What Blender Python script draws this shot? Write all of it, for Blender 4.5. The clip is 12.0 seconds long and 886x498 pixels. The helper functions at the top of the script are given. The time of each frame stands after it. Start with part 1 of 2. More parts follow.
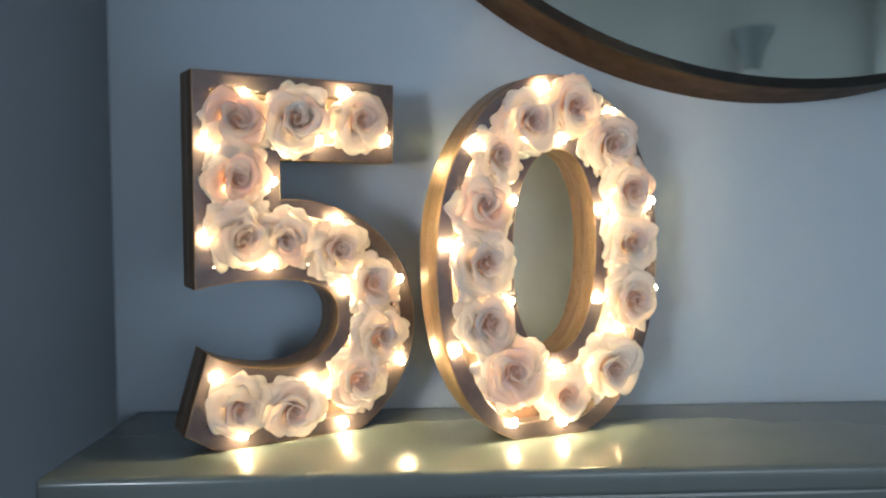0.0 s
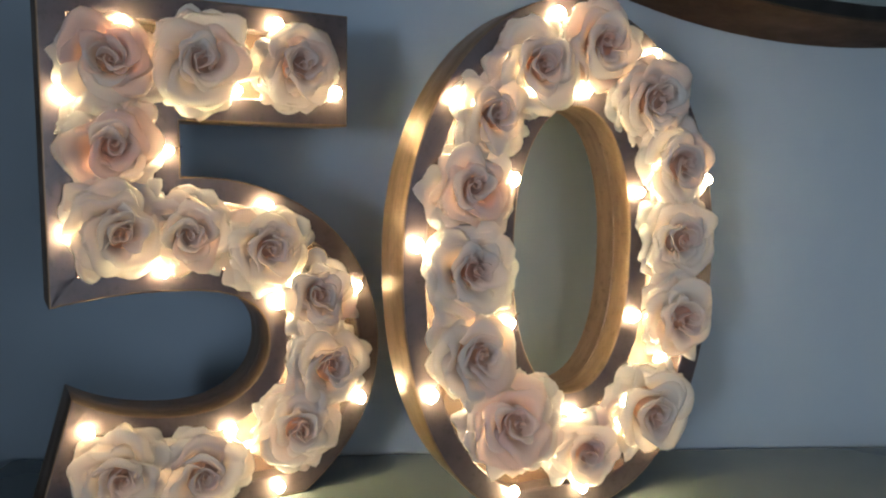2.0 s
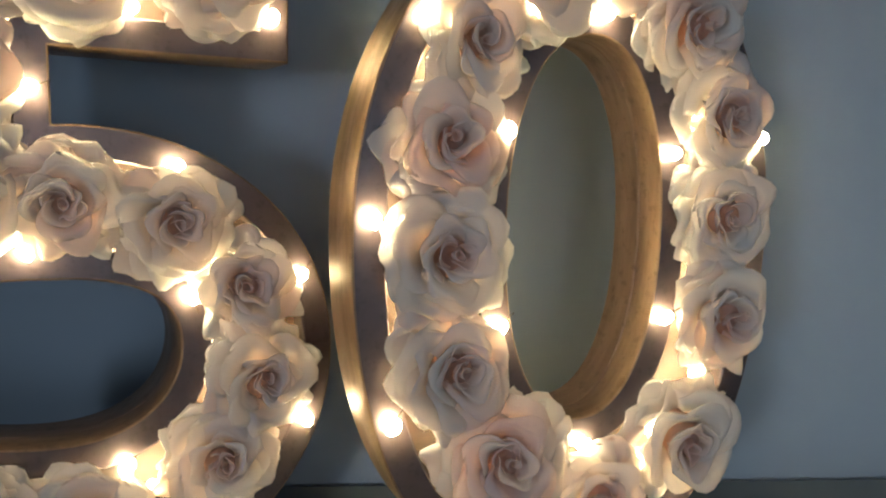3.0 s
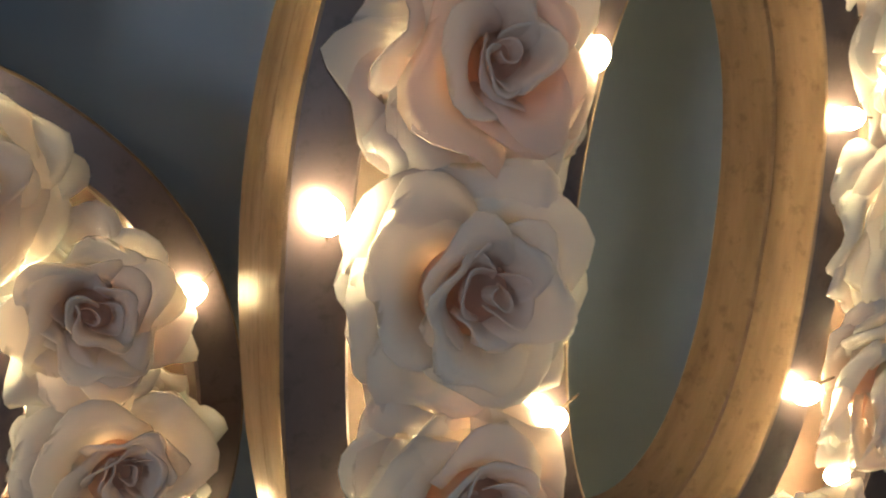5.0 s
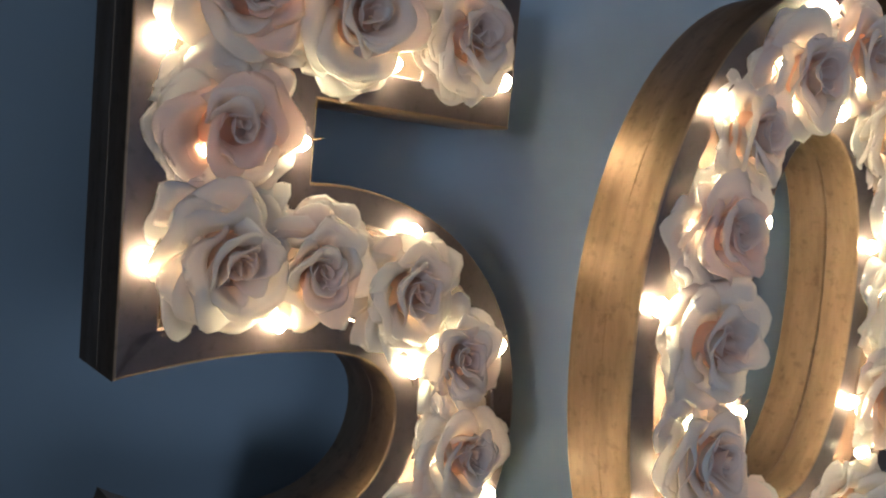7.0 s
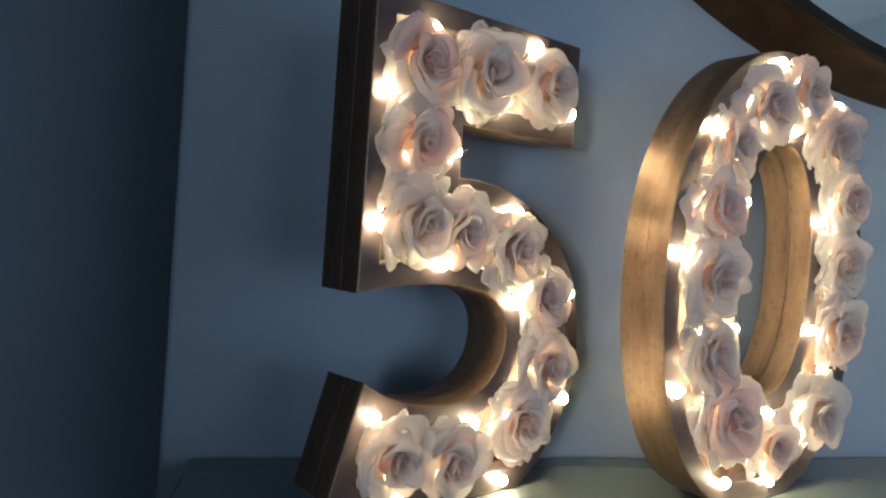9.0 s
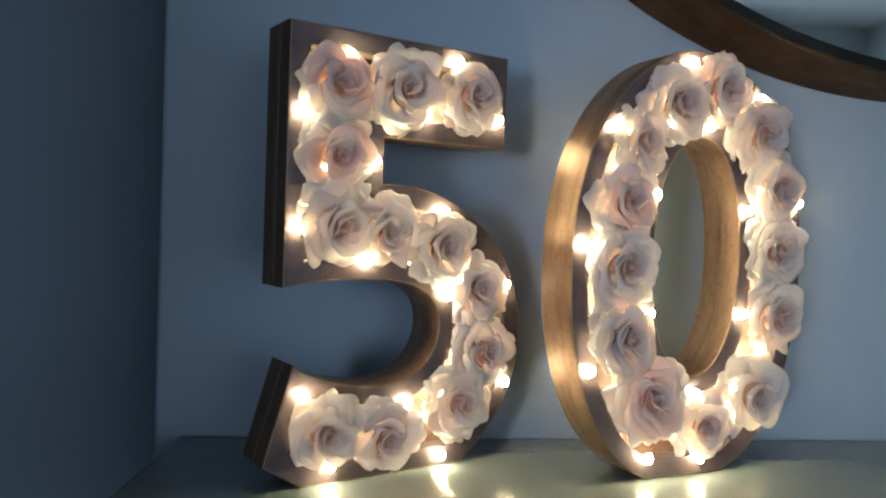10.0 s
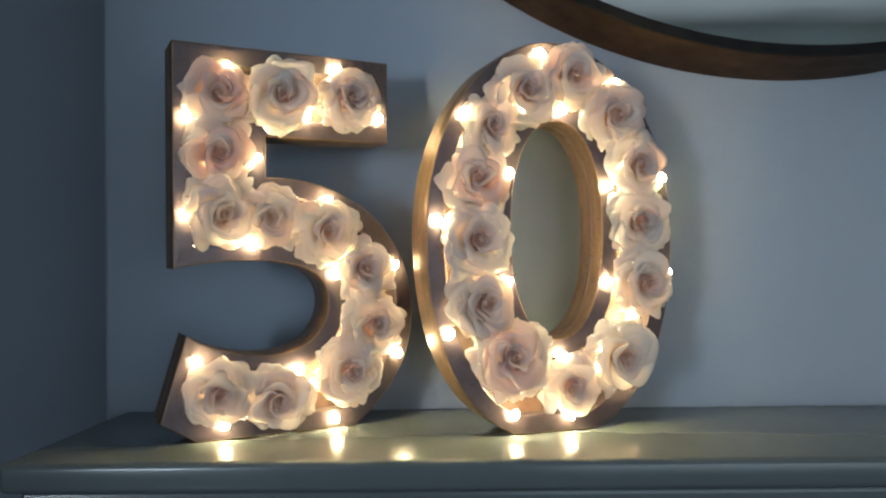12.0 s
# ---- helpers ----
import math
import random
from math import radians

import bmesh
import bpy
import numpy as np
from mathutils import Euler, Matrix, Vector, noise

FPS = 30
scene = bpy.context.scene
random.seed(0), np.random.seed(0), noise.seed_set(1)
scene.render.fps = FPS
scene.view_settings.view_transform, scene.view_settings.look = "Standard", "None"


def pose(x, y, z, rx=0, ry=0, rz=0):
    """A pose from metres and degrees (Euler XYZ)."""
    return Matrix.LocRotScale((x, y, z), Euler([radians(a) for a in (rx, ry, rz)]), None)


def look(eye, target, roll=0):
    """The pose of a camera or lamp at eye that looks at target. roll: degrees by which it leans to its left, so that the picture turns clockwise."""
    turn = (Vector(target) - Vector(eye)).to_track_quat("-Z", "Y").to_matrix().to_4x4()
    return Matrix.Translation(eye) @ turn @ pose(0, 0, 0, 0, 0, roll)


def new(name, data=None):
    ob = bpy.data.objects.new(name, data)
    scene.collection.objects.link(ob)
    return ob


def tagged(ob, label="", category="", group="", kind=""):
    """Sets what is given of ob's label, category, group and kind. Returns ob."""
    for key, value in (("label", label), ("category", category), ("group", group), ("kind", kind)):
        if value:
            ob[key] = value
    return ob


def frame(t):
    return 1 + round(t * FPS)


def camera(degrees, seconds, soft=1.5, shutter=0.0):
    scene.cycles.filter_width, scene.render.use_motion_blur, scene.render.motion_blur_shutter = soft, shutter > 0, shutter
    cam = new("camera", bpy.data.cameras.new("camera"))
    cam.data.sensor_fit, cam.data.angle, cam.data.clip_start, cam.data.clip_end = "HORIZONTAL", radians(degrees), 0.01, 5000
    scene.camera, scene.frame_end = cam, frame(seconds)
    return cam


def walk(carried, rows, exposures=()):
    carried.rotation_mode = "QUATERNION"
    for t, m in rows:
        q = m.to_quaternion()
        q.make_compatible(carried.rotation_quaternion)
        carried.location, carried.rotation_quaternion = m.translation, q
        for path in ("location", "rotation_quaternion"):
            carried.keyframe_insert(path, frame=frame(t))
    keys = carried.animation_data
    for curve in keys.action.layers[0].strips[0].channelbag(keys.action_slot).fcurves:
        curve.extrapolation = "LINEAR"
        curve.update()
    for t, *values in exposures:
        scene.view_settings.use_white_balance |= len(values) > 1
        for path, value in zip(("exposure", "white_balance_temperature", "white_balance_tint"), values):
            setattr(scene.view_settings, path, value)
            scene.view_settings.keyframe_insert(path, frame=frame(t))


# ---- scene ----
cam = camera(59.2, 12.0, soft=2.2)
PATH = [
    (0, (0.184, -0.737, 1.404), (0.314, 1.253, 1.263), 0.2),
    (0.5, (0.184, -0.695, 1.402), (0.304, 1.293, 1.218), 0.5),
    (1, (0.192, -0.648, 1.406), (0.299, 1.34, 1.21), 0.4),
    (1.5, (0.202, -0.584, 1.41), (0.314, 1.403, 1.214), 0.4),
    (2, (0.222, -0.507, 1.406), (0.342, 1.478, 1.197), 0.4),
    (2.5, (0.23, -0.43, 1.398), (0.357, 1.553, 1.175), 0.5),
    (3, (0.244, -0.367, 1.386), (0.379, 1.614, 1.144), 0.9),
    (3.2, (0.252, -0.339, 1.379), (0.399, 1.637, 1.107), 1.8),
    (4.8, (0.248, -0.181, 1.364), (0.508, 1.773, 1.028), 4.0),
    (5, (0.237, -0.177, 1.378), (0.522, 1.776, 1.055), 4.2),
    (5.5, (0.206, -0.187, 1.405), (0.568, 1.764, 1.161), 5.0),
    (6, (0.151, -0.229, 1.419), (0.578, 1.716, 1.228), 5.1),
    (6.5, (0.097, -0.271, 1.409), (0.566, 1.666, 1.238), 5.2),
    (7, (0.049, -0.324, 1.403), (0.531, 1.61, 1.236), 5.1),
    (7.5, (-0.012, -0.391, 1.39), (0.47, 1.544, 1.232), 5.2),
    (9.3, (-0.072, -0.543, 1.36), (0.409, 1.398, 1.31), 4.0),
    (9.5, (-0.041, -0.567, 1.372), (0.348, 1.393, 1.282), 3.7),
    (10, (0.055, -0.604, 1.367), (0.276, 1.383, 1.302), 2.2),
    (10.5, (0.144, -0.635, 1.363), (0.283, 1.36, 1.328), 0.6),
    (11, (0.196, -0.666, 1.347), (0.264, 1.332, 1.301), 0.0),
    (11.5, (0.222, -0.686, 1.333), (0.236, 1.314, 1.319), -0.4),
    (12, (0.241, -0.695, 1.326), (0.24, 1.305, 1.334), -0.5),
]
EXPOSURES = [(0.0, 0.02, 6950, 10), (1.0, -0.25, 6900, 10), (2.5, -0.98, 6500, 10), (5.0, -1.35, 6900, 10), (6.2, -1.15, 6300, 10), (7.5, -1.08, 5900, 10), (10.0, -0.68, 6050, 10), (12.0, -0.58, 6700, 10)]
walk(cam, [(t, look(eye, target, roll)) for t, eye, target, roll in PATH], EXPOSURES)

# ---- measures of the place ----
K = 0.8165            # metres for one unit of the numerals' drawing
SHELF = 1.155       # top of the mantel shelf
WALL = 0.162        # front of the chimney breast
BREAST_L, BREAST_R = -0.132, 1.372
MIRROR_X, MIRROR_Z = 0.620, 2.0864
ROOM_L, ROOM_R, ROOM_BACK, ALCOVE, CEIL = -2.6, 2.88, -3.4, 0.52, 2.56
WIN_L, WIN_R, WIN_B, WIN_T = 0.55, 2.65, 0.65, 1.92
WEST_L, WEST_R, WEST_B, WEST_T = -2.45, -1.70, 1.05, 1.95      # narrow second window

# ---- daylight ----
world = bpy.data.worlds.new("sky")
scene.world = world
world.use_nodes = True
wn = world.node_tree.nodes
sky = wn.new("ShaderNodeTexSky")
sky.sky_type, sky.sun_disc = "NISHITA", False
sky.sun_elevation, sky.sun_rotation = radians(35), radians(60)
wn["Background"].inputs["Strength"].default_value = 0.10
world.node_tree.links.new(sky.outputs["Color"], wn["Background"].inputs["Color"])



def window_light(x0, x1, z0, z1, power):
    """Daylight of the overcast sky, standing in a window's opening."""
    lamp_data = bpy.data.lights.new("window_light", "AREA")
    lamp_data.shape, lamp_data.size, lamp_data.size_y = "RECTANGLE", x1 - x0, z1 - z0
    lamp_data.energy, lamp_data.color = power, (0.67, 0.83, 1.0)
    ob = new("window_light", lamp_data)
    ob.matrix_world = look(((x0 + x1) / 2, ROOM_BACK + 0.03, (z0 + z1) / 2), ((x0 + x1) / 2, 0, (z0 + z1) / 2))


window_light(WIN_L, WIN_R, WIN_B, WIN_T, 28.0)
window_light(WEST_L, WEST_R, WEST_B, WEST_T, 74.0)
LED = 440.0         # glow of one fairy light bead

# ---- materials ----


def material(name):
    m = bpy.data.materials.new(name)
    m.use_nodes = True
    t = m.node_tree
    return m, t, t.nodes["Principled BSDF"]


def link(t, a, b):
    t.links.new(a, b)


def noise_tex(t, scale, detail=4.0, rough=0.6, stretch=(1, 1, 1), coords="Object"):
    tc, mp, n = t.nodes.new("ShaderNodeTexCoord"), t.nodes.new("ShaderNodeMapping"), t.nodes.new("ShaderNodeTexNoise")
    mp.inputs["Scale"].default_value = stretch
    n.inputs["Scale"].default_value, n.inputs["Detail"].default_value, n.inputs["Roughness"].default_value = scale, detail, rough
    link(t, tc.outputs[coords], mp.inputs["Vector"])
    link(t, mp.outputs["Vector"], n.inputs["Vector"])
    return n


def ramp(t, src, stops):
    r = t.nodes.new("ShaderNodeValToRGB")
    e = r.color_ramp.elements
    while len(e) < len(stops):
        e.new(0.5)
    for el, (p, c) in zip(e, stops):
        el.position, el.color = p, (*c, 1) if len(c) == 3 else c
    link(t, src, r.inputs["Fac"])
    return r


def grey(v):
    return (v, v, v)


def bump(t, bsdf, src, strength, distance):
    b = t.nodes.new("ShaderNodeBump")
    b.inputs["Strength"].default_value, b.inputs["Distance"].default_value = strength, distance
    link(t, src, b.inputs["Height"])
    link(t, b.outputs["Normal"], bsdf.inputs["Normal"])
    return b


def painted(name, low, high, rough, grain=220.0, blotch=3.0, relief=0.0004, strength=0.25, spec=0.5, vary=0.06):
    """Paint on plaster or wood: broad blotches in the colour, a fine roller or brush grain as relief."""
    m, t, b = material(name)
    link(t, ramp(t, noise_tex(t, blotch, 5).outputs["Fac"], [(0.35, low), (0.65, high)]).outputs["Color"], b.inputs["Base Color"])
    fine = noise_tex(t, grain, 3)
    link(t, ramp(t, noise_tex(t, blotch * 4, 4).outputs["Fac"], [(0.3, grey(rough - vary)), (0.7, grey(rough + vary))]).outputs["Color"], b.inputs["Roughness"])
    bump(t, b, fine.outputs["Fac"], strength, relief)
    b.inputs["Specular IOR Level"].default_value = spec
    return m


WALL_PAINT = painted("blue_grey_wall_paint", (0.325, 0.388, 0.468), (0.348, 0.413, 0.498), 0.62, grain=160, blotch=2.0, spec=0.3)
# invented dark colour for unseen walls, so little light bounces onto the numerals
BOUNCE_CUT_NAVY = painted("bounce_cutting_navy", (0.05, 0.062, 0.09), (0.062, 0.075, 0.108), 0.6, grain=160, blotch=2.0, spec=0.3)
PALE_PAINT = painted("pale_grey_green_wall_paint", (0.60, 0.66, 0.65), (0.64, 0.70, 0.69), 0.6, grain=160, blotch=2.0, spec=0.3)
CEIL_PAINT = painted("white_ceiling_paint", (0.78, 0.78, 0.76), (0.82, 0.82, 0.80), 0.7)
SHELF_PAINT = painted("slate_satin_wood_paint", (0.104, 0.126, 0.132), (0.122, 0.146, 0.152), 0.22, grain=90, blotch=4.0, relief=0.0001, strength=0.03, spec=0.6, vary=0.012)
FLOOR_WOOD = painted("oak_floor", (0.06, 0.04, 0.026), (0.09, 0.06, 0.04), 0.4)
WHITE_GLOSS = painted("white_gloss_paint", (0.72, 0.72, 0.70), (0.78, 0.78, 0.76), 0.3)


def bronze_paint(name, low, high, rough, metal, stretch, coat=0.35):
    """Brushed metallic paint on board, with dark rubs, brush marks and specks."""
    m, t, b = material(name)
    streak = noise_tex(t, 30, 6, 0.65, stretch)
    spot = noise_tex(t, 150, 4, 0.65)
    mix = t.nodes.new("ShaderNodeMix")
    mix.data_type = "RGBA"
    mix.blend_type = "MULTIPLY"
    mix.inputs["Factor"].default_value = 0.42
    link(t, ramp(t, streak.outputs["Fac"], [(0.22, low), (0.75, high)]).outputs["Color"], mix.inputs["A"])
    link(t, ramp(t, spot.outputs["Fac"], [(0.34, grey(0.45)), (0.46, grey(1.0))]).outputs["Color"], mix.inputs["B"])
    link(t, mix.outputs["Result"], b.inputs["Base Color"])
    b.inputs["Metallic"].default_value = metal
    link(t, ramp(t, streak.outputs["Fac"], [(0.3, grey(rough + 0.14)), (0.7, grey(rough))]).outputs["Color"], b.inputs["Roughness"])
    b.inputs["Coat Weight"].default_value = coat
    b.inputs["Coat Roughness"].default_value = 0.18
    bump(t, b, noise_tex(t, 420, 3, 0.6, stretch).outputs["Fac"], 0.25, 0.0003)
    return m


FACE_BRONZE = bronze_paint("rose_bronze_face_paint", (0.080, 0.060, 0.065), (0.125, 0.096, 0.103), 0.28, 0.6, (1, 1, 1))
SIDE_BRONZE = bronze_paint("bronze_side_paint", (0.185, 0.121, 0.080), (0.370, 0.248, 0.168), 0.38, 0.9, (0.5, 2.4, 0.5), 0.05)

# channel floor under the roses: mottled dark brown
m, t, b = material("dark_brown_channel")
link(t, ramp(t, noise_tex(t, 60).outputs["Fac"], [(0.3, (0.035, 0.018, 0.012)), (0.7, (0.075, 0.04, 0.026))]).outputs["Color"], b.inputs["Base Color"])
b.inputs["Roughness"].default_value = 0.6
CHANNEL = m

m, t, b = material("pale_stand_in_glass")
b.inputs["Base Color"].default_value = (0.29, 0.37, 0.39, 1)
b.inputs["Roughness"].default_value = 0.25
b.inputs["Transmission Weight"].default_value = 0.3
STAND_IN_GLASS = m

# foam rose petal: ivory blush, lets light through
m, t, b = material("blush_foam_petal")
info = t.nodes.new("ShaderNodeObjectInfo")
tone = ramp(t, info.outputs["Random"], [(0.0, (0.96, 0.885, 0.865)), (0.25, (0.96, 0.94, 0.935)), (1.0, (0.96, 0.96, 0.955))])
tc, mp, ln = t.nodes.new("ShaderNodeTexCoord"), t.nodes.new("ShaderNodeMapping"), t.nodes.new("ShaderNodeVectorMath")
mp.inputs["Scale"].default_value = (30, 0, 30)      # blush at the heart of the flower, ivory at its rim
ln.operation = "LENGTH"
link(t, tc.outputs["Object"], mp.inputs["Vector"])
link(t, mp.outputs["Vector"], ln.inputs[0])
heart = ramp(t, ln.outputs["Value"], [(0.10, (1.0, 0.86, 0.80)), (0.30, (1.0, 0.94, 0.91)), (0.50, (1.0, 1.0, 1.0))])
blush = t.nodes.new("ShaderNodeMix")
blush.data_type, blush.blend_type = "RGBA", "MULTIPLY"
blush.inputs["Factor"].default_value = 0.7
link(t, tone.outputs["Color"], blush.inputs["A"])
link(t, heart.outputs["Color"], blush.inputs["B"])
link(t, blush.outputs["Result"], b.inputs["Base Color"])
b.inputs["Roughness"].default_value = 0.55
b.inputs["Specular IOR Level"].default_value = 0.3
tl = t.nodes.new("ShaderNodeBsdfTranslucent")
deep = t.nodes.new("ShaderNodeMix")
deep.data_type, deep.blend_type = "RGBA", "MULTIPLY"
deep.inputs["Factor"].default_value = 1.0
deep.inputs["B"].default_value = (1.0, 0.95, 0.90, 1)
link(t, blush.outputs["Result"], deep.inputs["A"])
link(t, deep.outputs["Result"], tl.inputs["Color"])
ms = t.nodes.new("ShaderNodeMixShader")
ms.inputs["Fac"].default_value = 0.68
out = t.nodes["Material Output"]
link(t, b.outputs["BSDF"], ms.inputs[1])
link(t, tl.outputs["BSDF"], ms.inputs[2])
link(t, ms.outputs["Shader"], out.inputs["Surface"])
bump(t, b, noise_tex(t, 900, 2).outputs["Fac"], 0.15, 0.0002)
PETAL = m
PINK = PETAL.copy()
PINK.name = "pink_foam_petal"
for el in PINK.node_tree.nodes[tone.name].color_ramp.elements:
    el.color = (0.96, 0.88, 0.86, 1)

m, t, b = material("blush_foam_bud")
link(t, ramp(t, noise_tex(t, 120).outputs["Fac"], [(0.35, (0.95, 0.70, 0.60)), (0.65, (0.96, 0.84, 0.78))]).outputs["Color"], b.inputs["Base Color"])
b.inputs["Roughness"].default_value = 0.6
tl = t.nodes.new("ShaderNodeBsdfTranslucent")
tl.inputs["Color"].default_value = (0.97, 0.78, 0.68, 1)
ms = t.nodes.new("ShaderNodeMixShader")
ms.inputs["Fac"].default_value = 0.8
link(t, b.outputs["BSDF"], ms.inputs[1])
link(t, tl.outputs["BSDF"], ms.inputs[2])
link(t, ms.outputs["Shader"], t.nodes["Material Output"].inputs["Surface"])
BLUSH = m

m, t, b = material("warm_white_bead")
b.inputs["Base Color"].default_value = (1, 0.9, 0.7, 1)
b.inputs["Emission Color"].default_value = (1.0, 0.80, 0.43, 1)
b.inputs["Emission Strength"].default_value = LED
BEAD = m

m, t, b = material("dark_wire")
b.inputs["Base Color"].default_value = (0.05, 0.03, 0.02, 1)
b.inputs["Roughness"].default_value = 0.4
WIRE = m

m, t, b = material("mirror_silver")
b.inputs["Base Color"].default_value = (0.86, 0.89, 0.89, 1)
b.inputs["Metallic"].default_value = 1.0
b.inputs["Roughness"].default_value = 0.04
SILVER = m

HOOP = bronze_paint("dark_bronze_hoop", (0.026, 0.014, 0.007), (0.060, 0.034, 0.018), 0.50, 0.3, (1, 1, 1), 0.0)
HOOP.node_tree.nodes["Principled BSDF"].inputs["Specular IOR Level"].default_value = 0.12
m, t, b = material("black_lip")
link(t, ramp(t, noise_tex(t, 40).outputs["Fac"], [(0.3, grey(0.012)), (0.7, grey(0.022))]).outputs["Color"], b.inputs["Base Color"])
b.inputs["Roughness"].default_value = 0.6
b.inputs["Specular IOR Level"].default_value = 0.08
LIP = m

# ---- mesh helpers ----


def mesh_of(name, bm, mat, smooth=False):
    me = bpy.data.meshes.new(name)
    bmesh.ops.recalc_face_normals(bm, faces=bm.faces)
    if smooth and smooth != "soft":
        for e in bm.edges:
            if len(e.link_faces) == 2 and e.calc_face_angle(0) > 0.55:
                e.smooth = False
    bm.to_mesh(me)
    bm.free()
    me.materials.append(mat)
    if smooth:
        for p in me.polygons:
            p.use_smooth = True
    return me


def part(name, bm, mat, parent=None, label="", smooth=False):
    ob = new(name, mesh_of(name, bm, mat, smooth))
    if parent is not None:
        ob.parent = parent
    if label:
        tagged(ob, label)
    return ob


def box(x0, x1, y0, y1, z0, z1, bevel=0.0, seg=2):
    bm = bmesh.new()
    bmesh.ops.create_cube(bm, size=1)
    for v in bm.verts:
        v.co = Vector(((x0 + x1) / 2 + v.co.x * (x1 - x0), (y0 + y1) / 2 + v.co.y * (y1 - y0), (z0 + z1) / 2 + v.co.z * (z1 - z0)))
    if bevel:
        bmesh.ops.bevel(bm, geom=bm.edges[:], offset=bevel, segments=seg, affect="EDGES", profile=0.5)
    return bm


def structure(name, bm, mat, label, category):
    return tagged(part(name, bm, mat), label, category, kind="structure")


def lathe(profile, seg, axis_y=True):
    """A ring from (radius, y) pairs turned about the y axis; the profile is closed."""
    bm = bmesh.new()
    rings = []
    for k in range(seg):
        a = 2 * math.pi * k / seg
        rings.append([bm.verts.new((r * math.cos(a), y, r * math.sin(a))) for r, y in profile])
    n = len(profile)
    for k in range(seg):
        p, q = rings[k], rings[(k + 1) % seg]
        for j in range(n):
            bm.faces.new((p[j], p[(j + 1) % n], q[(j + 1) % n], q[j]))
    return bm


# ---- the room ----
structure("floor", box(ROOM_L - 0.1, ROOM_R + 0.1, ROOM_BACK - 0.1, ALCOVE + 0.1, -0.1, 0), FLOOR_WOOD, "plain brown wooden floor of the room", "floor")
structure("ceiling", box(ROOM_L - 0.1, ROOM_R + 0.1, ROOM_BACK - 0.1, ALCOVE + 0.1, CEIL, CEIL + 0.1), CEIL_PAINT, "plain white painted ceiling", "ceiling")
structure("wall_alcove", box(ROOM_L - 0.1, ROOM_R + 0.1, ALCOVE, ALCOVE + 0.1, 0, CEIL), WALL_PAINT, "blue-grey painted wall of the alcove", "wall")
structure("chimney_breast", box(BREAST_L, BREAST_R, WALL, ALCOVE - 0.002, 0, CEIL, 0.004), WALL_PAINT, "blue-grey painted chimney breast above the mantel", "wall")
# unseen wall piece, added to block the narrow window's light from the alcove
structure("wall_light_blocker", box(-0.72, -0.62, -0.95, ALCOVE - 0.002, 0, CEIL, 0.004), BOUNCE_CUT_NAVY, "unseen dark navy wall piece added to keep window light off the alcove", "wall")
# out of view; its dark colour is there to keep the left side dim
structure("wall_west", box(ROOM_L - 0.1, ROOM_L, ROOM_BACK, ALCOVE, 0, CEIL), BOUNCE_CUT_NAVY, "unseen side wall, made dark navy to cut bounced light", "wall")
structure("wall_east", box(ROOM_R, ROOM_R + 0.1, ROOM_BACK, ALCOVE, 0, CEIL), PALE_PAINT, "pale grey-green painted side wall", "wall")
# wall opposite the fireplace, in pieces round its two windows
bm = bmesh.new()
for x0, x1, z0, z1 in ((ROOM_L - 0.1, WEST_L, 0, CEIL), (WEST_L, WEST_R, 0, WEST_B), (WEST_L, WEST_R, WEST_T, CEIL), (WEST_R, WIN_L, 0, CEIL),
                       (WIN_R, ROOM_R + 0.1, 0, CEIL), (WIN_L, WIN_R, 0, WIN_B), (WIN_L, WIN_R, WIN_T, CEIL)):
    piece = box(x0, x1, ROOM_BACK - 0.1, ROOM_BACK, z0, z1)
    me = bpy.data.meshes.new("piece")
    piece.to_mesh(me)
    piece.free()
    bm.from_mesh(me)
    bpy.data.meshes.remove(me)
structure("wall_window", bm, PALE_PAINT, "pale grey-green painted wall with two windows", "wall")


def window(name, label, x0, x1, z0, z1, mullion):
    ob = tagged(new(name), label, "window", kind="structure")
    ob.location = (0, ROOM_BACK - 0.06, 0)
    mid = (x0 + x1) / 2
    bars = [(x0, x1, z0, z0 + 0.05), (x0, x1, z1 - 0.05, z1), (x0, x0 + 0.05, z0 + 0.05, z1 - 0.05), (x1 - 0.05, x1, z0 + 0.05, z1 - 0.05)]
    if mullion:
        bars.append((mid - 0.03, mid + 0.03, z0 + 0.05, z1 - 0.05))
    for a, b, c, d in bars:
        part("frame_bar", box(a, b, -0.03, 0.03, c, d, 0.004), WHITE_GLOSS, ob)


window("window_1", "wide white framed window with a mullion", WIN_L, WIN_R, WIN_B, WIN_T, True)
window("window_2", "narrow white framed window", WEST_L, WEST_R, WEST_B, WEST_T, False)

# made-up wall fitting standing in for a vague vase-like shape, seen only in the mirror
lamp = tagged(new("vase_stand_in"), "flared pale glass stand-in for a vase-like shape in the mirror", "wall lamp")
lamp.location = (2.14, ROOM_BACK, 2.08)


def upright_lathe(profile, seg):
    bm = lathe(profile, seg)
    bmesh.ops.rotate(bm, verts=bm.verts, cent=(0, 0, 0), matrix=Matrix.Rotation(radians(90), 3, "X"))
    return bm


bm = upright_lathe([(0.045, 0.0), (0.062, 0.09), (0.115, 0.21), (0.112, 0.212), (0.058, 0.092), (0.041, 0.0)], 40)
bmesh.ops.translate(bm, verts=bm.verts, vec=(0, 0.13, 0.01))
part("shade", bm, STAND_IN_GLASS, lamp, "pale blue-grey flared glass", True)
part("wall_plate", box(-0.04, 0.04, 0.001, 0.018, -0.05, 0.05, 0.005), WHITE_GLOSS, lamp)
part("arm", box(-0.012, 0.012, 0.0185, 0.14, -0.012, 0.009, 0.004), WHITE_GLOSS, lamp)

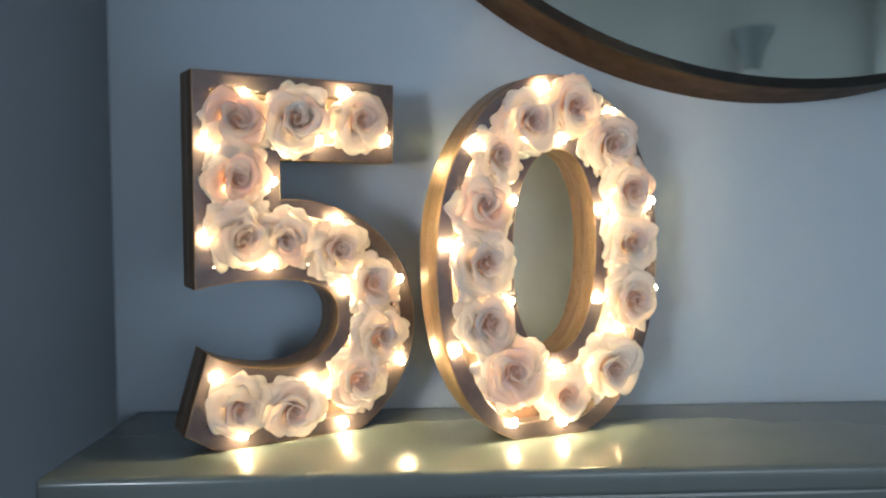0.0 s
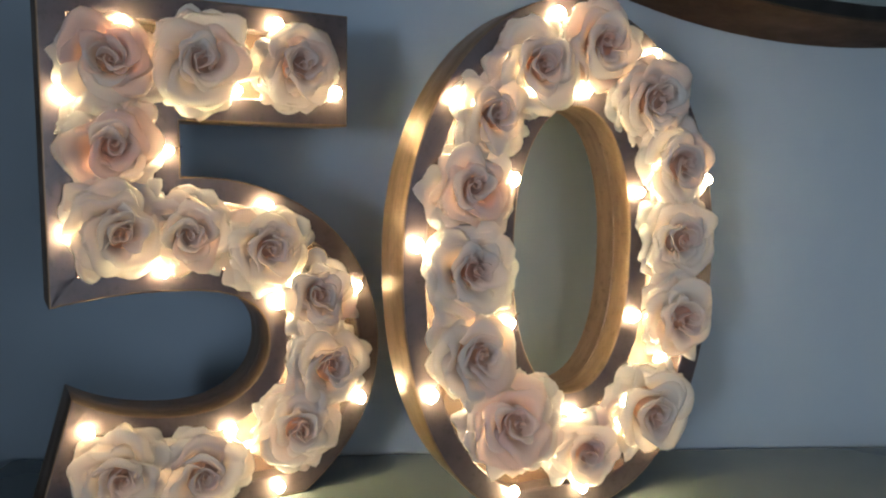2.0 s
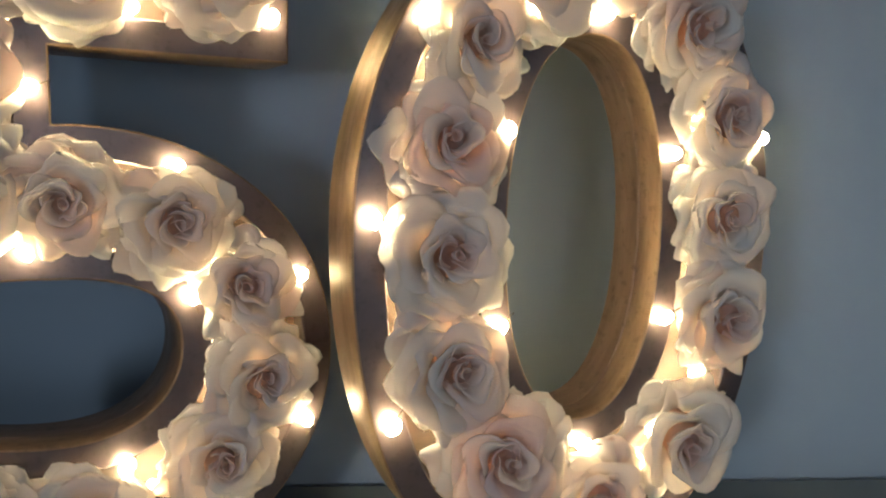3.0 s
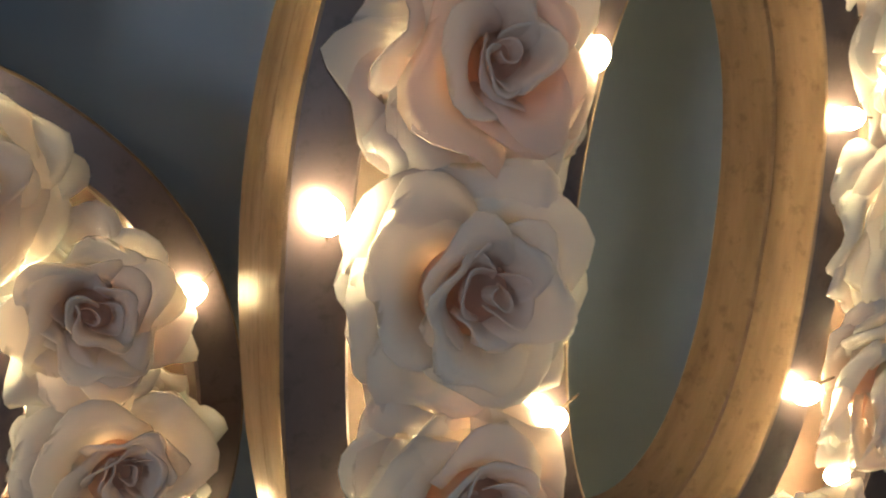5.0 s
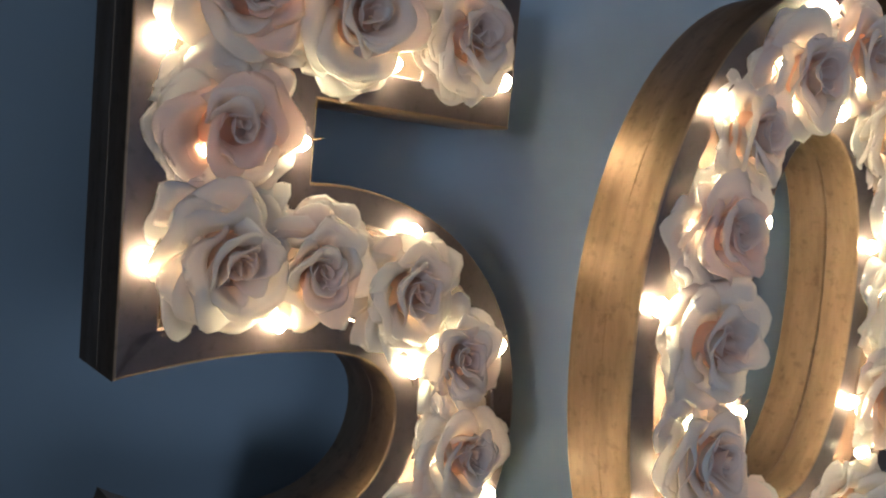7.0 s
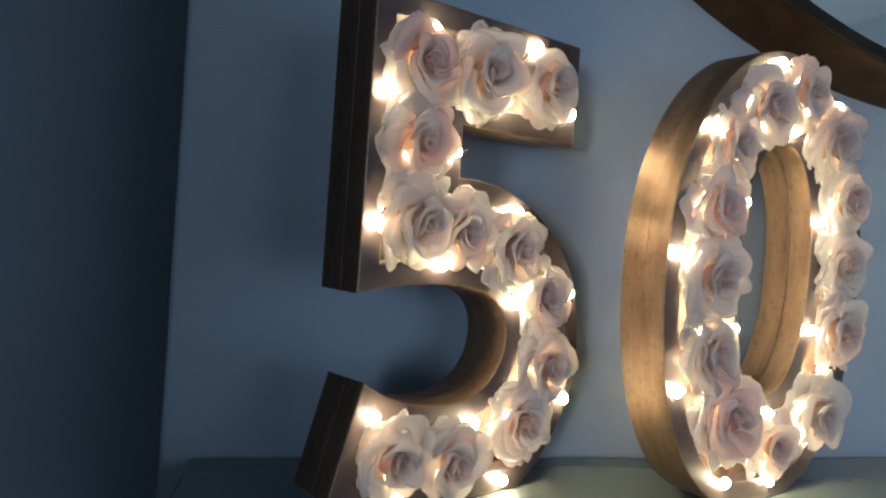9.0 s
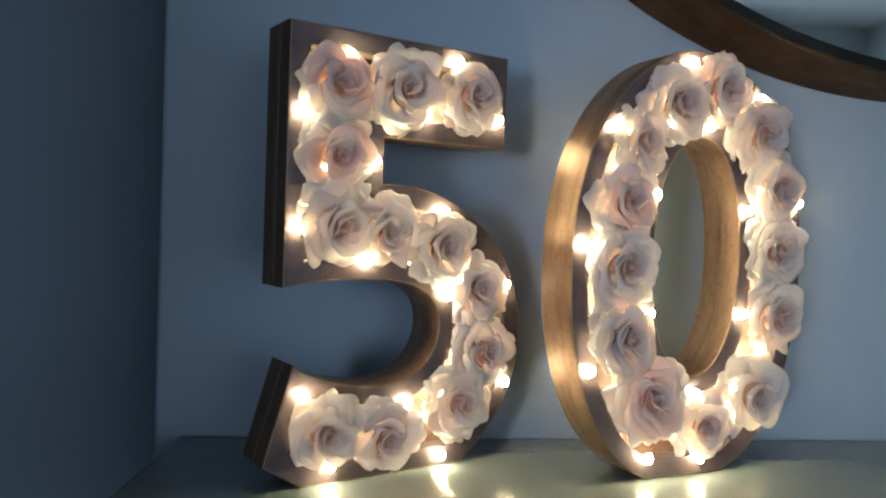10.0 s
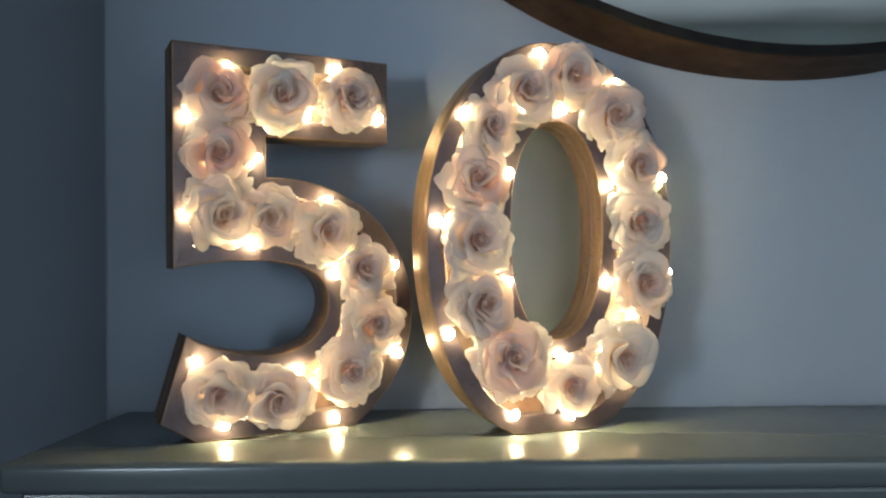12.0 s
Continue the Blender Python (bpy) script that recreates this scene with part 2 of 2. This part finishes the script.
# ---- mantelpiece ----
mantel = tagged(new("mantelpiece"), "slate grey painted wooden mantelpiece with a deep shelf", "mantelpiece")
mantel.location = (0, 0, 0)
SH_L, SH_R, SH_F = -0.108, 1.352, -0.055
SKEW = 0.09         # the shelf's end runs a little outwards to the front


def skewed(bm):
    for v in bm.verts:
        if v.co.x < 0.5:
            v.co.x -= SKEW * (WALL - v.co.y)
    return bm


part("shelf_board", skewed(box(SH_L, SH_R, SH_F, WALL - 0.001, SHELF - 0.026, SHELF, 0.006, 4)), SHELF_PAINT, mantel, "glossy slate grey shelf board", True)
part("upper_moulding", skewed(box(SH_L + 0.012, SH_R - 0.012, SH_F + 0.010, WALL - 0.001, SHELF - 0.043, SHELF - 0.0265, 0.005, 3)), SHELF_PAINT, mantel)
part("lower_moulding", skewed(box(SH_L + 0.03, SH_R - 0.03, SH_F + 0.03, WALL - 0.001, SHELF - 0.075, SHELF - 0.0435, 0.012, 4)), SHELF_PAINT, mantel)
part("frieze", box(SH_L + 0.05, SH_R - 0.05, SH_F + 0.055, WALL - 0.001, 0.92, SHELF - 0.0755, 0.003), SHELF_PAINT, mantel)
for x in (SH_L + 0.055, SH_R - 0.235):
    part("leg", box(x, x + 0.18, SH_F + 0.06, WALL - 0.001, 0.0, 0.9195, 0.003), SHELF_PAINT, mantel)

# ---- round mirror ----
mirror = tagged(new("round_mirror"), "large round wall mirror with a deep dark bronze hoop frame", "mirror")
mirror.location = (MIRROR_X, WALL, MIRROR_Z)
R1, R2, DEEP = 0.5754, 0.5675, 0.0856
part("frame", lathe([(R1, -0.001), (R1 - 0.002, -0.02), (R2 + 0.002, -DEEP + 0.003), (R2 - 0.004, -DEEP + 0.003), (R2 - 0.010, -0.03), (R2 - 0.010, -0.001)], 160), HOOP, mirror, "dark bronze metal hoop", True)
part("lip", lathe([(R2 + 0.002, -DEEP + 0.0025), (R2 + 0.0015, -DEEP - 0.002), (R2 - 0.0085, -DEEP - 0.002), (R2 - 0.0088, -DEEP + 0.0025)], 160), LIP, mirror, "thin black front lip", True)
part("glass", lathe([(R2 - 0.0092, -DEEP + 0.012), (0.0005, -DEEP + 0.012), (0.0005, -DEEP + 0.018), (R2 - 0.0092, -DEEP + 0.018)], 160), SILVER, mirror, "clear silvered mirror glass")

# ---- the light-up numerals ----


def bezier(a, b, c, d, n):
    a, b, c, d = (Vector(p) for p in (a, b, c, d))
    return [a * (1 - k) ** 3 + 3 * b * k * (1 - k) ** 2 + 3 * c * k * k * (1 - k) + d * k ** 3 for k in (j / n for j in range(n))]


def straight(a, b, n):
    a, b = Vector(a), Vector(b)
    return [a.lerp(b, j / n) for j in range(n)]


def five_outline():
    """The figure five, clockwise from its upper left corner."""
    p = straight((0, 0.444), (0.256, 0.444), 6) + straight((0.256, 0.444), (0.255, 0.3435), 4)
    p += straight((0.255, 0.3435), (0.1035, 0.3435), 5) + straight((0.1035, 0.3435), (0.1035, 0.297), 4)
    p += bezier((0.1035, 0.297), (0.20, 0.302), (0.287, 0.237), (0.287, 0.137), 22)
    p += bezier((0.287, 0.137), (0.287, 0.073), (0.252, 0.028), (0.210, 0.0), 16)
    p += straight((0.210, 0.0), (0.024, 0.0), 6) + straight((0.024, 0.0), (-0.015, 0.024), 3)
    p += straight((-0.015, 0.024), (0.013, 0.119), 5)
    p += bezier((0.013, 0.119), (0.04, 0.101), (0.075, 0.092), (0.107, 0.092), 10)
    p += bezier((0.107, 0.092), (0.15, 0.092), (0.177, 0.117), (0.177, 0.151), 12)
    p += bezier((0.177, 0.151), (0.177, 0.183), (0.15, 0.199), (0.10, 0.200), 12)
    p += bezier((0.10, 0.200), (0.065, 0.202), (0.03, 0.199), (0, 0.193), 8)
    p += straight((0, 0.193), (0, 0.444), 8)
    return [q * K for q in p]


def zero_outer():
    p = []
    for k in range(96):
        a = math.pi / 2 - 2 * math.pi * k / 96
        x, y = 0.157 * math.cos(a), math.sin(a)
        if y > 0:
            y = 0.232 + 0.219 * y
        else:               # fuller below, cut off flat at the foot
            x, y = 0.157 * math.copysign(abs(math.cos(a)) ** 0.87, x), 0.232 - 0.2398 * abs(y) ** 0.87
        if y > 0.0:
            p.append(Vector((x, y)))
        elif p and p[-1].y > 0.0:
            p += [Vector((0.0505, 0.0)), Vector((0.0, 0.0)), Vector((-0.0505, 0.0))]
    return [q * K for q in p]


def zero_inner():
    p = []
    for k in range(72):
        a = math.pi / 2 - 2 * math.pi * k / 72
        c, s_ = math.cos(a), math.sin(a)
        e = 2 / 2.2
        p.append(Vector((0.003 + 0.0588 * math.copysign(abs(c) ** e, c), 0.233 + 0.126 * math.copysign(abs(s_) ** e, s_))))
    return [q * K for q in p]


def inset(loop, d):
    """The clockwise loop moved inwards by d (outwards of the figure where d is negative)."""
    n, res = len(loop), []
    for k in range(n):
        a, p, c = loop[k - 1], loop[k], loop[(k + 1) % n]
        e1, e2 = (p - a).normalized(), (c - p).normalized()
        n1, n2 = Vector((e1.y, -e1.x)), Vector((e2.y, -e2.x))
        res.append(p + (n1 + n2) * (d / max(0.35, 1 + n1.dot(n2))))
    return res


def skin(bm, loop, steps):
    """Rings of the loop at (inset, depth) steps, joined; gives the first and the last ring."""
    rings = [[bm.verts.new((q.x, -w, q.y)) for q in inset(loop, d)] for d, w in steps]
    n = len(loop)
    for p, q in zip(rings, rings[1:]):
        for k in range(n):
            bm.faces.new((p[k], p[(k + 1) % n], q[(k + 1) % n], q[k]))
    return rings[0], rings[-1]


def cap(bm, rings):
    edges = []
    for r in rings:
        for k in range(len(r)):
            e = bm.edges.get((r[k], r[(k + 1) % len(r)])) or bm.edges.new((r[k], r[(k + 1) % len(r)]))
            edges.append(e)
    bmesh.ops.triangle_fill(bm, use_beauty=True, use_dissolve=False, edges=edges)


DEPTH, RIM, SUNK = 0.0445, 0.0215 * K, 0.015


def boards(parent, loops):
    """The two glued boards of a numeral: the front one with a channel cut in it; loops: (outline, sign)."""
    c, gap = 0.0012, {1: 0.00025, -1: 0.0007}
    bm = bmesh.new()
    ends = [skin(bm, lp, [(sg * gap[sg], -DEPTH * 0.45 + 0.0001), (0, -DEPTH * 0.45 + gap[sg]), (0, -c), (sg * c * 0.3, -c * 0.3), (sg * c, 0)]) for lp, sg in loops]
    cap(bm, [a for a, _ in ends])
    part("front_board_side", bm, SIDE_BRONZE, parent, "bronze painted edge with brush marks", True)
    bm = bmesh.new()
    ends = [skin(bm, lp, [(sg * c, 0.0), (sg * (RIM - 0.001), 0.0), (sg * RIM, -0.001), (sg * RIM, -SUNK)]) for lp, sg in loops]
    part("face_rim", bm, FACE_BRONZE, parent, "rose-bronze painted face rim")
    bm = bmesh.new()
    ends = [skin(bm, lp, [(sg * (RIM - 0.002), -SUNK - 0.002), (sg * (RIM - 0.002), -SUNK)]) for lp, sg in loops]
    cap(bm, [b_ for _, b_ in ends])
    part("channel", bm, CHANNEL, parent, "dark brown channel")
    bm = bmesh.new()
    ends = [skin(bm, lp, [(sg * c, -DEPTH), (0, -DEPTH + c), (0, -DEPTH * 0.45 - gap[sg]), (sg * gap[sg], -DEPTH * 0.45 - 0.0001)]) for lp, sg in loops]
    cap(bm, [a for a, _ in ends])
    cap(bm, [b_ for _, b_ in ends])
    part("back_board", bm, SIDE_BRONZE, parent, "bronze painted back board", True)


def petal_mesh(rnd, radius, phi, span, height, lean, curl, tip, base, cols=17, rows=10):
    """One cupped foam petal about the rose's axis (-y is the front)."""
    thick = 0.0007
    bm = bmesh.new()
    spin = rnd.uniform(0.20, 0.38)
    wave, ph = rnd.uniform(0.05, 0.13), rnd.uniform(0, 6.28)
    ruffle, fold = rnd.uniform(0.05, 0.14), rnd.uniform(5.5, 9.5)
    twist = rnd.uniform(-0.10, 0.10)
    front, back = [], []
    for i in range(rows):
        q = i / (rows - 1)
        fr, br = [], []
        for j in range(cols):
            s_ = 2 * j / (cols - 1) - 1
            ang = phi + span * s_ * (0.55 + 0.45 * math.sin(min(1, q * 1.25) * math.pi / 2)) + twist * q
            edge = 1 - 0.56 * abs(s_) ** 1.7 + tip * max(0, 1 - abs(s_) * 2.6) ** 1.3
            up = q * edge
            rad = radius * (0.30 + (0.70 + lean) * up ** 0.75) * (1 + spin * s_)
            rad += radius * wave * math.sin(3 * s_ + ph) * q + radius * ruffle * math.sin(fold * s_ + 2 * ph) * q ** 2.5
            h = height * (base + (1 - base) * math.sin(min(up, 1.0) * math.pi / 2 * 0.98))
            h += radius * ruffle * 0.9 * math.cos(fold * 0.7 * s_ + ph) * q ** 2
            roll = max(0.0, q - 0.66) / 0.34
            rad += 0.75 * curl * radius * roll ** 1.6 * (0.75 + 0.35 * math.cos(2.2 * s_ + ph))
            h -= curl * radius * 0.5 * roll ** 2.2
            x, z = rad * math.cos(ang), rad * math.sin(ang)
            fr.append(bm.verts.new((x, -h, z)))
            rb = max(0.0004, rad - thick * (1 - 0.55 * q))
            br.append(bm.verts.new((rb * math.cos(ang), -h - thick * 0.25, rb * math.sin(ang))))
        front.append(fr)
        back.append(br)
    for i in range(rows - 1):
        for j in range(cols - 1):
            bm.faces.new((front[i][j], front[i][j + 1], front[i + 1][j + 1], front[i + 1][j]))
            bm.faces.new((back[i][j], back[i + 1][j], back[i + 1][j + 1], back[i][j + 1]))
    for i in range(rows - 1):
        for j in (0, cols - 1):
            bm.faces.new((front[i][j], front[i + 1][j], back[i + 1][j], back[i][j]))
    for j in range(cols - 1):
        for i in (0, rows - 1):
            bm.faces.new((front[i][j], front[i][j + 1], back[i][j + 1], back[i][j]))
    return bm


ROSE_R = 0.0352 * K
PINKISH = (100, 103, 304, 309)      # flowers with some pinker petals


def room(wide, phi, r, beads):
    """The reach of an outer petal, cut short where a fairy light bead sits in its way."""
    for ang, dist in beads:
        off = abs((ang - phi + math.pi) % (2 * math.pi) - math.pi)
        if off < 0.6:
            wide = min(wide, max(0.74 * r, (dist - 0.004) / 1.22))
    return wide


def on_rim(bm, rnd):
    """Lets the outer part of a petal lie on the face rim and not sink into the board."""
    lift = 0.0048 + rnd.uniform(0, 0.0012)
    for q in bm.verts:
        far = math.hypot(q.co.x, q.co.z)
        if far > 0.0295:
            q.co.x, q.co.z = (e * (0.0295 + 0.5 * (far - 0.0295)) / far for e in (q.co.x, q.co.z))
        if far > 0.020:
            q.co.y = min(q.co.y, -lift + 0.15 * q.co.y)


def rose(parent, u, v, size, seed, beside=(), beads=()):
    rnd = random.Random(seed)
    r = ROSE_R * size
    ob = new("rose")
    ob.parent = parent
    tagged(ob, "ivory and blush foam rose")
    ob.matrix_basis = pose(u * K, 0.004, v * K, rnd.uniform(-7, 7), 0, rnd.uniform(-7, 7))
    bm = bmesh.new()
    bmesh.ops.create_uvsphere(bm, u_segments=16, v_segments=10, radius=0.5 * r)      # domed bud inside the petals
    for q in bm.verts:
        q.co.y = min(0.0, q.co.y * 1.28)
    part("heart", bm, BLUSH, ob, "pale blush bud of the flower", smooth="soft")
    phi = 0.0
    #   count, radius, span, height, lean, curl, tip, base
    for count, rad, span, hi, lean, curl, tip, base in ((1, 0.12, 2.9, 0.84, 0.00, 0.02, 0.0, 0.30), (2, 0.26, 2.0, 0.84, 0.00, 0.06, 0.05, 0.30), (3, 0.42, 1.5, 0.83, 0.03, 0.11, 0.10, 0.30), (3, 0.58, 1.5, 0.80, 0.05, 0.17, 0.16, 0.30),
                                                        (3, 0.76, 1.5, 0.70, 0.06, 0.22, 0.24, 0.24), (4, 0.89, 1.2, 0.54, 0.07, 0.24, 0.32, 0.14),
                                                        (5, 1.00, 1.0, 0.36, 0.07, 0.22, 0.34, 0.05), (6, 1.12, 0.85, 0.18, 0.06, 0.14, 0.30, 0.0)):
        start = rnd.uniform(0, 6.28)
        for k in range(count):
            phi = start + 2 * math.pi * k / count + rnd.uniform(-0.26, 0.26)
            wide = r * rad * rnd.uniform(0.93, 1.07)
            if rad > 0.8:
                wide = room(wide, phi, r, beads)
            bm = petal_mesh(rnd, wide, phi, span * rnd.uniform(0.9, 1.1), r * hi * rnd.uniform(0.92, 1.08), lean, curl * rnd.uniform(0.6, 1.4), tip * rnd.uniform(0.3, 1.6), base)
            tip_over = Matrix.Rotation(rnd.uniform(-0.19, 0.19), 3, Vector((-math.sin(phi), 0, math.cos(phi))))
            bmesh.ops.rotate(bm, verts=bm.verts, cent=(0, 0, 0), matrix=tip_over)
            on_rim(bm, rnd)
            blushing = seed in PINKISH and 0.5 < rad < 0.95 and k % 2 == 0
            part("petal", bm, PINK if blushing else PETAL, ob, "soft pink petal" if blushing else "", smooth="soft")
    for to in beside:       # low outer petals that fill the gap to the next flower
        for off in (-0.8, 0.0, 0.8):
            phi = to + off + rnd.uniform(-0.1, 0.1)
            bm = petal_mesh(rnd, room(r * rnd.uniform(1.02, 1.2), phi, r, beads), phi, 0.6, r * rnd.uniform(0.16, 0.36), 0.12, rnd.uniform(0.1, 0.3), rnd.uniform(0.05, 0.4), 0.0)
            on_rim(bm, rnd)
            part("petal", bm, PETAL, ob, smooth="soft")
    return ob


def bulb(parent, u, v, seed, fwd):
    rnd = random.Random(seed)
    bm = bmesh.new()
    bmesh.ops.create_uvsphere(bm, u_segments=14, v_segments=9, radius=0.0036)
    for q in bm.verts:
        q.co.z *= 1.35
    ob = part("bulb", bm, BEAD, parent, "glowing warm white fairy light bead", True)
    ob.matrix_basis = pose(u * K, -fwd, v * K, rnd.uniform(-30, 30), rnd.uniform(0, 180), 0)
    bm = bmesh.new()
    bmesh.ops.create_cone(bm, cap_ends=True, segments=6, radius1=0.0005, radius2=0.0004, depth=0.006)
    bmesh.ops.translate(bm, verts=bm.verts, vec=(0, 0.002, 0.0078))
    part("wire", bm, WIRE, ob)
    return ob


FIVE_ROSES = [(0.050, 0.388, 1.0), (0.121, 0.392, 1.08), (0.204, 0.394, 1.0), (0.049, 0.323, 0.95), (0.050, 0.256, 1.12), (0.107, 0.250, 0.92),
              (0.172, 0.236, 1.0), (0.220, 0.188, 0.92), (0.230, 0.121, 1.0), (0.201, 0.066, 1.0), (0.113, 0.042, 1.0), (0.047, 0.054, 1.0)]
FIVE_BULBS = [(0.059, 0.419), (0.014, 0.361), (0.091, 0.318), (0.013, 0.252), (0.086, 0.219), (0.175, 0.272), (0.184, 0.184), (0.261, 0.193),
              (0.265, 0.085), (0.023, 0.091), (0.139, 0.073), (0.052, 0.017), (0.183, 0.012), (0.186, 0.430), (0.150, 0.370), (0.242, 0.373)]
ZERO_ROSES = [(-0.039, 0.391, 1.0), (0.021, 0.412, 0.95), (0.075, 0.370, 1.05), (-0.084, 0.348, 0.9), (-0.099, 0.288, 1.0), (-0.100, 0.222, 1.08), (0.107, 0.311, 1.0),
              (0.110, 0.243, 1.0), (-0.096, 0.150, 1.08), (-0.057, 0.087, 1.15), (0.017, 0.053, 0.85), (0.084, 0.086, 1.12), (0.114, 0.172, 1.05)]
ZERO_BULBS = [(-0.019, 0.436), (0.080, 0.408), (-0.113, 0.363), (0.009, 0.372), (-0.059, 0.297), (0.141, 0.297), (0.066, 0.285), (-0.145, 0.244),
              (-0.062, 0.174), (0.147, 0.183), (0.066, 0.172), (-0.132, 0.118), (0.004, 0.089), (0.096, 0.054), (-0.055, 0.024), (0.015, 0.019)]


def numeral(name, label, place, yaw, loops, roses, bulbs, seed, proud):
    ob = tagged(new(name), label, "light-up number", "light-up numbers on the mantel")
    ob.matrix_world = pose(*place, 0, 0, yaw)
    boards(ob, loops)
    for k, (u, v, size) in enumerate(roses):
        near = [math.atan2(q - v, p - u) for p, q, _ in roses if 0 < math.hypot(p - u, q - v) < 0.097]
        by = [(math.atan2(q - v, p - u), math.hypot(p - u, q - v) * K) for p, q in bulbs]
        for turn in (0.0, 1.6, 3.1, 4.7):   # extra hidden beads, added inside the flower to make its petals glow
            bulb(ob, u + 0.0215 * size * math.cos(2.4 * k + turn), v + 0.0215 * size * math.sin(2.4 * k + turn), seed + 120 + k, 0.0)
        rose(ob, u, v, size, seed + k, near, [e for e in by if e[1] < 0.055])
    for k, (u, v) in enumerate(bulbs):
        bulb(ob, u, v, seed + 50 + k, proud if u > 0.1 else 0.004)
    pairs = [(a, b) for k, a in enumerate(roses) for b in roses[k + 1:] if math.hypot(a[0] - b[0], a[1] - b[1]) < 0.092]
    for k, (a, b) in enumerate(pairs):      # beads of the same string tucked between two flowers
        bulb(ob, (a[0] + b[0]) / 2, (a[1] + b[1]) / 2, seed + 80 + k, 0.001)
    return ob


numeral("number_five", "bronze light-up number five filled with blush foam roses and fairy lights", (0.0, 0.0, SHELF + 0.0005), 27.3, [(five_outline(), 1)], FIVE_ROSES, FIVE_BULBS, 100, 0.004)
numeral("number_zero", "bronze light-up number zero filled with blush foam roses and fairy lights", (0.3470, 0.0430, SHELF + 0.0005), 18.8,
        [(zero_outer(), 1), (zero_inner(), -1)], ZERO_ROSES, ZERO_BULBS, 300, 0.0055)
